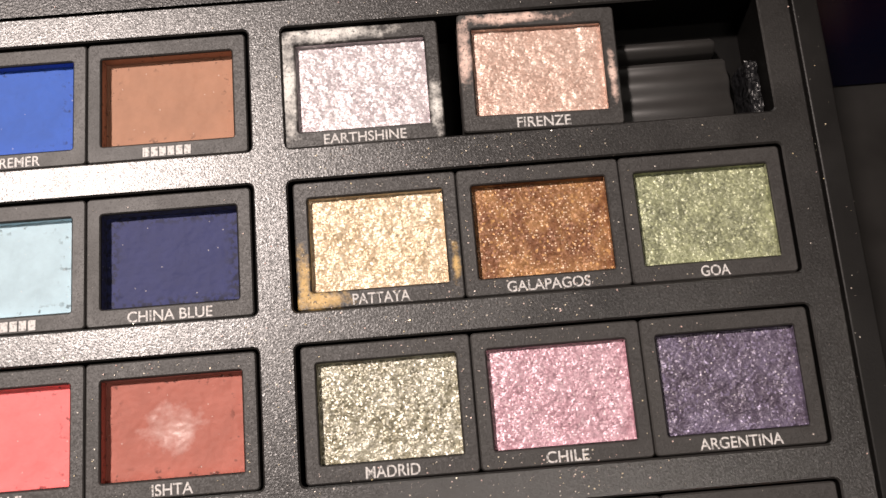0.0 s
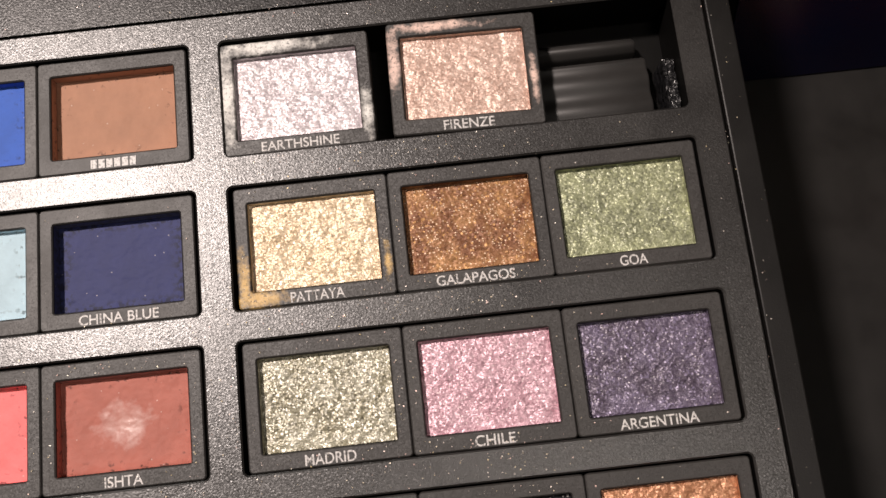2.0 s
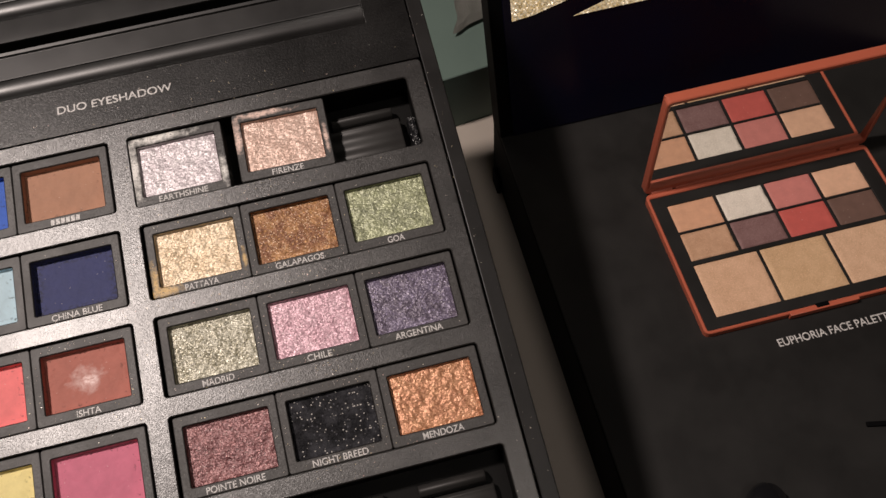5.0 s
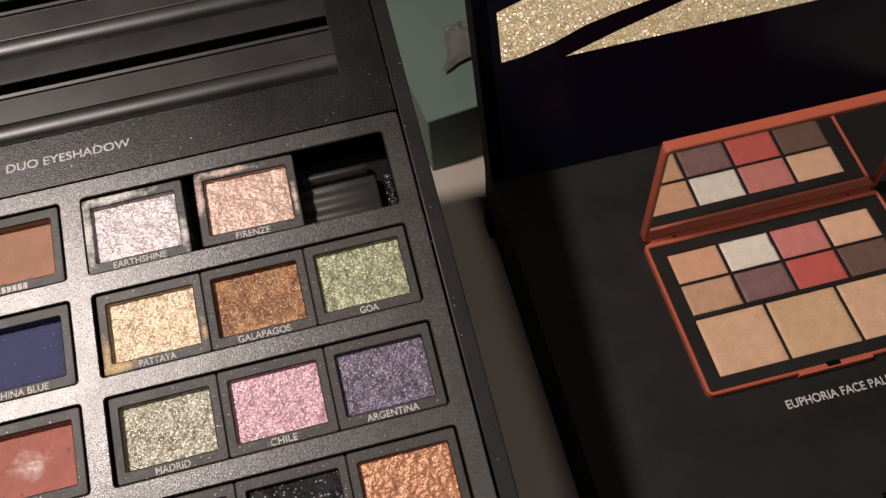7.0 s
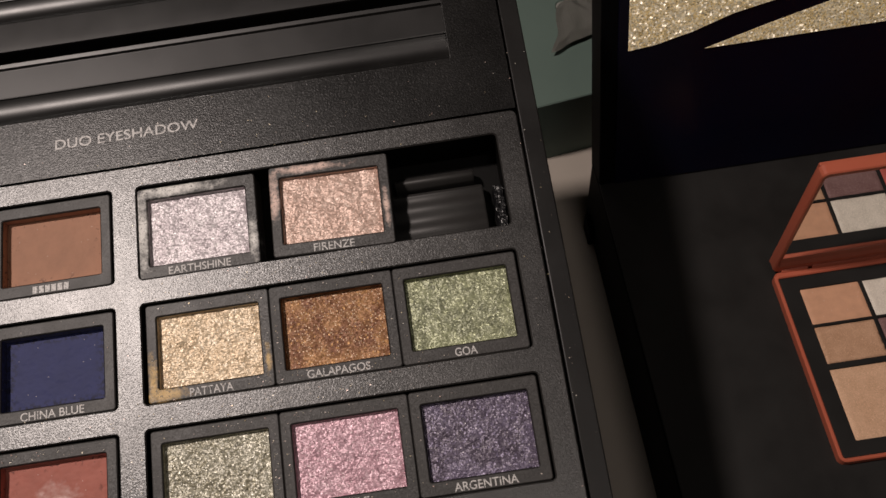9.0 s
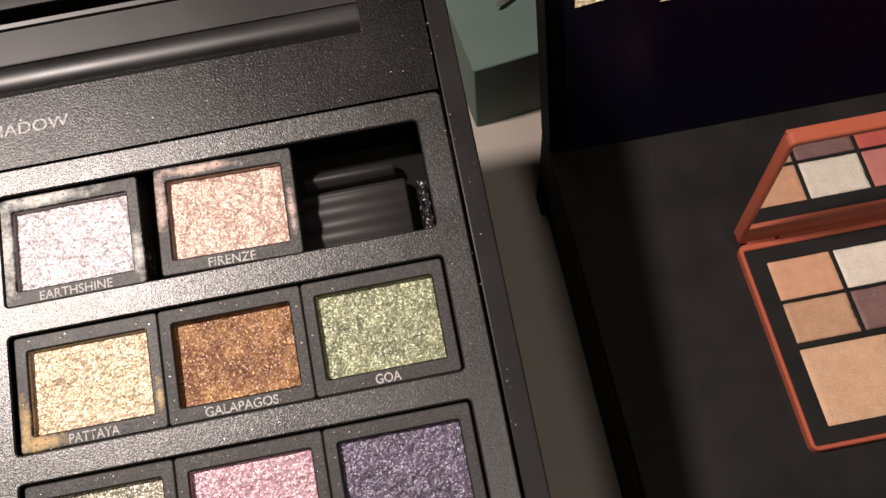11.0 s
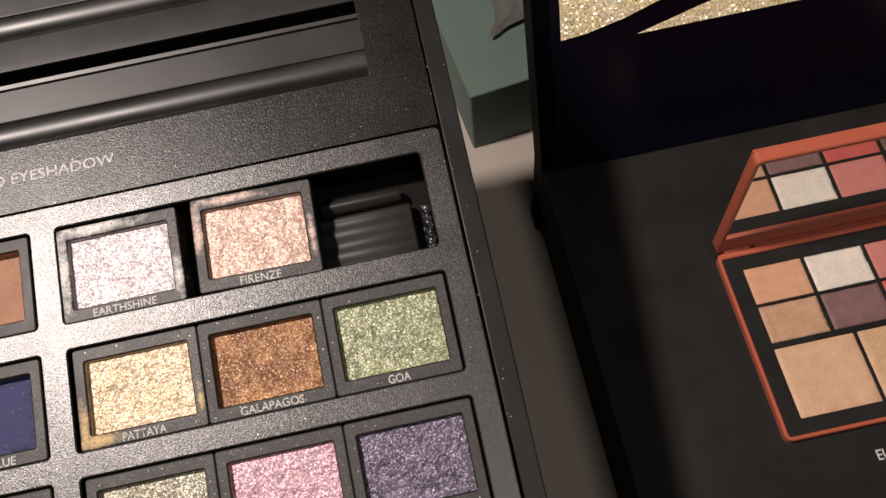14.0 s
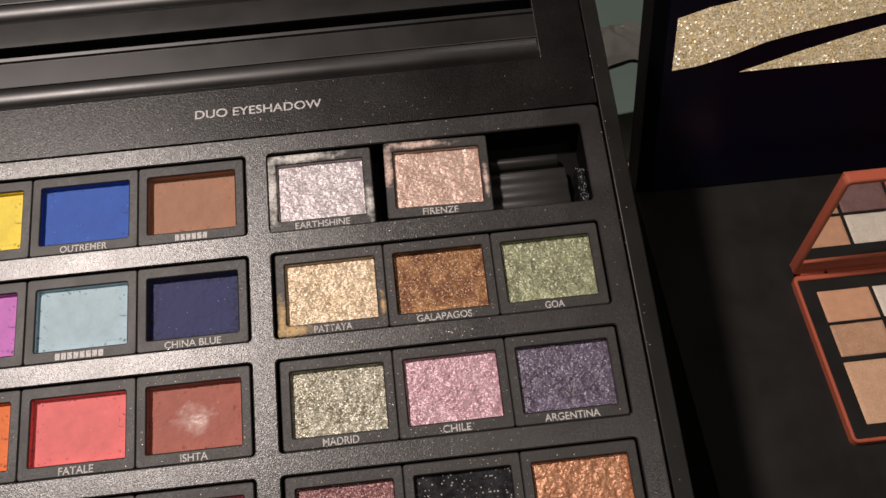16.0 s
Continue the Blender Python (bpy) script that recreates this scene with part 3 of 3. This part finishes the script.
# ---- the second display: black base with a leaning board ----
BX0, BX1, BZ = 0.1702, 0.4290, -0.138
base = thing("display_base", Matrix.Translation((0, 0, 0)), "black display base with a leaning glossy backboard", "display stand")
# one base in two blacks: darker sides carry their shade in the colour
part("base_box", block(BX0 - 0.0036, BX1, -0.21, 0.150, TABLE, BZ - 0.0012, 0.0008, 2), M_BOARD, base, "black base, the shade on its sides put into a darker colour")
part("base_top", block(BX0 - 0.0032, BX1 - 0.0004, -0.2096, 0.1496, BZ - 0.0012, BZ, 0.0004, 2), M_BASE, base, "matt black top of the base, coloured lighter than its sides")
LEANBACK = 18.0
board_m = Matrix.Translation((BX0 + 0.001, 0.134, BZ)) @ Matrix.Rotation(radians(-LEANBACK), 4, "X")
board = part("backboard", block(-0.0044, 0.2445, 0.0, 0.018, 0.0, 0.20, 0.0008, 2), M_BOARD, base, "black backboard", 22)
board.matrix_basis = board_m
card = part("card", block(0.0030, 0.2405, -0.0012, -0.0001, 0.0005, 0.19, 0.0003, 1), M_CARD, base, "glossy blue-black printed card")
card.matrix_basis = board_m


def flat_shape(pts, y):
    bm = bmesh.new()
    a = [bm.verts.new((x, y, z)) for x, z in pts]
    f = bm.faces.new(a)
    r = bmesh.ops.extrude_face_region(bm, geom=[f])
    for v in [g for g in r["geom"] if isinstance(g, bmesh.types.BMVert)]:
        v.co.y -= 0.0003
    bmesh.ops.recalc_face_normals(bm, faces=bm.faces)
    return bm


for pts in (((0.0075, 0.0742), (0.019, 0.0752), (0.036, 0.0792), (0.053, 0.0850), (0.0694, 0.0882), (0.1125, 0.0950), (0.180, 0.110), (0.238, 0.130), (0.238, 0.150), (0.120, 0.122),
             (0.0359, 0.1077), (0.0225, 0.1057), (0.0075, 0.1015)),
            ((0.0420, 0.0698), (0.238, 0.0700), (0.238, 0.120), (0.170, 0.1000), (0.1027, 0.0858), (0.069, 0.0774))):
    g = part("gold_print", flat_shape(pts, -0.0013), M_GOLD, base, "gold glitter print")
    g.matrix_basis = board_m
part("lettering", lettering("EUPHORIA FACE PALETTE", 0.0044, 0.0625, 0.2980, -0.0302, BZ + 0.0001), M_PRINT, base, "white printed words")

# hinge bracket where the board meets the base
part("bracket", block(BX0 - 0.0066, BX0 - 0.0037, 0.130, 0.142, TABLE, TABLE + 0.014, 0.0008), M_BOARD, base)

# ---- face palette ----
FX0, FX1, FY0, FY1 = 0.2322, 0.3640, -0.0181, 0.0703
pal = thing("face_palette", Matrix.Translation((0, 0, 0)), "open coral orange compact with eleven powders and a mirror", "makeup palette")
TOPZ = -0.1336
part("case", plate((FX0, FX1, FY0, FY1), [(FX0 + 0.0017, FX1 - 0.0017, FY0 + 0.0017, FY1 - 0.0030)], TOPZ, BZ * -1 + TOPZ, 0.0005, 0.001, 0.003), M_ORANGE, pal, "coral orange plastic case", 22)
pans = []
for r, (y0, y1) in enumerate(((0.0434, 0.0605), (0.0246, 0.0415))):
    for i in range(4):
        x = 0.2417 + 0.02835 * i
        pans.append((x, x + 0.0267, y0 - 0.0003, y1 + 0.0002))
for x0, x1 in ((0.2415, 0.2771), (0.2786, 0.3150), (0.3165, 0.3528)):
    pans.append((x0, x1, -0.0098, 0.0216))
part("liner", plate((FX0 + 0.0017, FX1 - 0.0017, FY0 + 0.0017, FY1 - 0.0030), pans, TOPZ - 0.0008, 0.003, 0.0003, 0.0005, 0.001), M_BASE, pal, "black inner tray", 22)
part("floor_plate", block(FX0 + 0.003, FX1 - 0.003, FY0 + 0.003, FY1 - 0.003, BZ, BZ + 0.0008), M_BOARD, pal)
tones = [(208, 158, 126), (222, 212, 198), (196, 122, 114), (216, 172, 142), (190, 150, 120), (124, 94, 92), (190, 88, 80), (104, 78, 68), (210, 170, 138), (204, 168, 130), (210, 172, 140)]
shine = [0, 1, 0, 0, 1, 1, 0, 0, 1, 1, 1]
for i, ((x0, x1, y0, y1), tone, sh) in enumerate(zip(pans, tones, shine)):
    bm = bmesh.new()
    nx, ny = 22, 16
    g = []
    for b in range(ny + 1):
        row = []
        for a in range(nx + 1):
            u, v = a / nx, b / ny
            e = min(u, 1 - u, v, 1 - v)
            h = noise.noise(Vector((u * 5 + i * 4.7, v * 5, i))) * 0.00018 + (0.0003 * max(0.0, 1 - abs(e - 0.05) / 0.05) * (0.6 + noise.noise(Vector((u * 9, v * 9, i + 20.0)))) if sh else 0.0) - 0.0005 * max(0.0, 0.03 - e) / 0.03
            row.append(bm.verts.new((x0 + (x1 - x0) * u, y0 + (y1 - y0) * v, TOPZ - 0.0012 + h)))
        g.append(row)
    for b in range(ny):
        for a in range(nx):
            bm.faces.new((g[b][a], g[b][a + 1], g[b + 1][a + 1], g[b + 1][a]))
    loop = g[0][:-1] + [q[-1] for q in g[:-1]] + list(reversed(g[-1]))[:-1] + [q[0] for q in reversed(g)][:-1]
    low = [bm.verts.new((v.co.x, v.co.y, BZ + 0.0009)) for v in loop]
    for a in range(len(loop)):
        b = (a + 1) % len(loop)
        bm.faces.new((loop[b], loop[a], low[a], low[b]))
    bright = tuple(min(255, c + 28) for c in tone)
    mat = SP("face_powder", tone, bright, 3000, 0.15, 0.05, 0.45, 0.2, 0.86, 0.25, 0.0, 2100, 0.4, 200) if sh else MP("face_powder", tone, None, 0)
    part("powder", bm, mat, pal, "", 60)

# clasp at the front
bm = block(0.2775, 0.3152, FY0 - 0.0014, FY0 + 0.0008, BZ + 0.0004, TOPZ + 0.0003, 0.0004)
part("clasp", bm, M_ORANGE, pal, "", 22)
# no hollow is cut: a black piece gives the notch's shade
part("clasp_slot_shade", block(0.2920, 0.2990, FY0 - 0.0006, FY0 + 0.0020, TOPZ - 0.0007, TOPZ + 0.0004, 0.0002), M_BOARD, pal, "black piece standing in for the shade of a thumb notch")

# upright lid with the mirror
lid = part("lid", plate((FX0, FX1, 0.0, 0.0790), [(FX0 + 0.0022, FX1 - 0.0022, 0.0042, 0.0762)], 0.0, 0.0046, 0.0005, 0.0012, 0.003), M_ORANGE, pal, "coral orange lid standing upright", 22)
LID = Matrix.Translation((0, 0.0708, -0.1343)) @ Matrix.Rotation(radians(90), 4, "X")
lid.matrix_basis = LID
back = part("lid_back", block(FX0 + 0.0005, FX1 - 0.0005, 0.0005, 0.0785, -0.0062, -0.00455, 0.0004), M_ORANGE, lid)
glass = part("mirror", block(FX0 + 0.0018, FX1 - 0.0018, 0.0040, 0.0766, -0.0045, -0.0022), M_MIRROR, lid, "clear mirror glass")
glass.matrix_basis = Matrix.Translation((0, 0.0040, -0.0022)) @ Matrix.Rotation(radians(1.5), 4, "X") @ Matrix.Translation((0, -0.0040, 0.0022))
for x0, x1 in ((FX0 + 0.004, FX0 + 0.016), (FX0 + 0.018, FX1 - 0.018), (FX1 - 0.016, FX1 - 0.004)):
    bm = bmesh.new()
    bmesh.ops.create_cone(bm, cap_ends=True, segments=18, radius1=0.0022, radius2=0.0022, depth=x1 - x0,
                          matrix=Matrix.Translation(((x0 + x1) / 2, 0.0716, -0.1345)) @ Matrix.Rotation(radians(90), 4, "Y"))
    part("hinge", bm, M_ORANGE, pal, "", 22)

# ---- bits at the front of the display base ----
holder = thing("product_holder", Matrix.Translation((0.3005, -0.097, BZ)) @ Matrix.Rotation(radians(-12), 4, "Z"), "dark brown holder block on the black display base", "holder")
k = Mat("brown_plastic")
k.set(colour=k.mix(k.noise(90, 4), (0.022, 0.015, 0.012, 1), (0.034, 0.024, 0.019, 1)), rough=0.45, normal=k.bump(k.noise(900, 2), 0.2, 0.00005))
part("block", block(0.0, 0.060, -0.030, 0.034, 0.0, 0.022, 0.002, 3), k.m, holder, "", 22)
# the shadow gap along the edge, put in as a thin black strip
part("lip", block(-0.0150, -0.0004, 0.0125, 0.0150, 0.0, 0.0016, 0.0005), M_BOARD, holder, "thin black strip standing in for a shadow gap")
knob = bmesh.new()
prof = [(0.0, 0.0), (0.0080, 0.0), (0.0088, 0.0012), (0.0088, 0.0075), (0.0078, 0.0100), (0.0045, 0.0116), (0.0, 0.0120)]
rings = [[knob.verts.new((r * math.cos(a * math.tau / 28), r * math.sin(a * math.tau / 28), z)) for a in range(28)] if r else [knob.verts.new((0, 0, z))] for r, z in prof]
for p, q in zip(rings, rings[1:]):
    for a in range(28):
        b = (a + 1) % 28
        if len(p) == 1:
            knob.faces.new((p[0], q[b], q[a]))
        elif len(q) == 1:
            knob.faces.new((p[a], p[b], q[0]))
        else:
            knob.faces.new((p[a], p[b], q[b], q[a]))
k = Mat("gloss_black")
k.set(colour=(0.008, 0.008, 0.009, 1), rough=k.ramp(k.noise(80, 3), [(0.3, 0.08), (0.7, 0.18)]), coat=0.5)
ob = part("tester_cap", knob, k.m, None, "", 22)
ob.matrix_world = Matrix.Translation((0.2262, -0.104, BZ))
tagged(ob, "small glossy black round cap on the display base", "cap")

# ---- sage green tissue box behind ----
gm = Matrix.Translation((0.142, 0.190, TABLE)) @ Matrix.Rotation(radians(7), 4, "Z")
gbox = thing("tissue_box", gm, "sage green carton tissue box on the counter", "tissue box")
part("carton", plate((0.0, 0.125, 0.0, 0.125), [(0.036, 0.064, 0.060, 0.070)], 0.049, 0.049, 0.0006, 0.004, 0.0012), M_SAGE, gbox, "", 22)
part("inner_floor", block(0.002, 0.123, 0.002, 0.123, 0.0, 0.0484), M_TISSUE, gbox)


def tissue_sheet(w, h, seed):
    bm = bmesh.new()
    n = 22
    g = []
    for j in range(n + 1):
        row = []
        for i in range(n + 1):
            u, v = i / n - 0.5, j / n
            fold = 0.35 + 0.65 * v
            x = u * w * fold + 0.003 * noise.noise(Vector((u * 2, v * 2, seed)))
            y = -0.034 * v + 0.0025 * math.sin(u * 9 + seed) * (0.3 + v) + 0.003 * noise.noise(Vector((u * 5 + 3, v * 2.5, seed + 9)))
            z = 0.0026 + h * math.sin(v * 2.9) + 0.002 * noise.noise(Vector((u * 4, v * 3, seed + 4)))
            row.append(bm.verts.new((x, y, z)))
        g.append(row)
    for j in range(n):
        for i in range(n):
            bm.faces.new((g[j][i], g[j][i + 1], g[j + 1][i + 1], g[j + 1][i]))
    bmesh.ops.solidify(bm, geom=bm.faces[:], thickness=0.0003)
    return bm


sheet = part("tissue", tissue_sheet(0.052, 0.004, 2.0), M_TISSUE)
sheet.matrix_world = gm @ Matrix.Translation((0.048, 0.068, 0.0486))
tagged(sheet, "crumpled pale paper tissue pulled from the box", "tissue")

carton = part("white_carton", block(0, 0.16, 0, 0.09, 0, 0.075, 0.0015), M_WHITE, None, "", 22)
carton.matrix_world = Matrix.Translation((0.03, 0.335, TABLE)) @ Matrix.Rotation(radians(4), 4, "Z")
tagged(carton, "plain whitish carton standing on the counter", "carton")

# ---- fallen glitter on the tray ----
rng = random.Random(5)
bm = bmesh.new()
spots = []
for _ in range(1300):
    spots.append((rng.uniform(-0.13, 0.120), rng.uniform(-0.125, 0.09)))
for _ in range(5000):
    cx, cy = rng.choice(((0.0146, 0.0), (0.0146, -0.0366), (0.0512, 0.0), (0.0512, -0.0366), (0.0146, 0.0367), (0.0512, 0.0367), (0.0512, -0.0733), (-0.0313, -0.0366)))
    spots.append((cx + rng.gauss(0, 0.013), cy + 0.010 + rng.gauss(0, 0.011)))
for x, y in spots:
    inside = None
    for a0, a1, b0, b1 in wells:
        if a0 - 0.0006 < x < a1 + 0.0006 and b0 - 0.0006 < y < b1 + 0.0006:
            inside = (a0, b0)
            break
    z = 0.0001
    if inside:
        first = A0 if inside[0] > -0.05 else C0
        px = (x - first + W) / PITCH
        lx = (px - math.floor(px)) * PITCH - W
        ly = y - inside[1] - 0.0040
        row_low = inside[1] < ROWS[4]
        if row_low or inside[1] > 0.02 or px < 0.04 or px > 2.96 or ly > 0.0245 or ly < -0.0036 or abs(lx) > 0.0172:
            continue
        if abs(lx) < 0.0158 and -0.0007 < ly < 0.0221:
            continue
        z = -0.0006
    r = 0.00006 + 0.00019 * rng.random() ** 2.4
    a = rng.uniform(0, 6.28)
    tilt = Matrix.Rotation(rng.uniform(-0.6, 0.6), 3, "X") @ Matrix.Rotation(rng.uniform(-0.6, 0.6), 3, "Y")
    vs = []
    for q in range(4):
        p = tilt @ Vector((math.cos(a + q * 1.571) * r, math.sin(a + q * 1.571) * r * 0.8, 0))
        vs.append(bm.verts.new((x + p.x, y + p.y, z + abs(p.z) + 0.00003)))
    bm.faces.new(vs)
flakes = part("glitter_fallout", bm, M_FLAKE)
flakes.matrix_world = TRAY
tagged(flakes, "fine glitter flakes fallen over the tray", "glitter", "", "stuff")
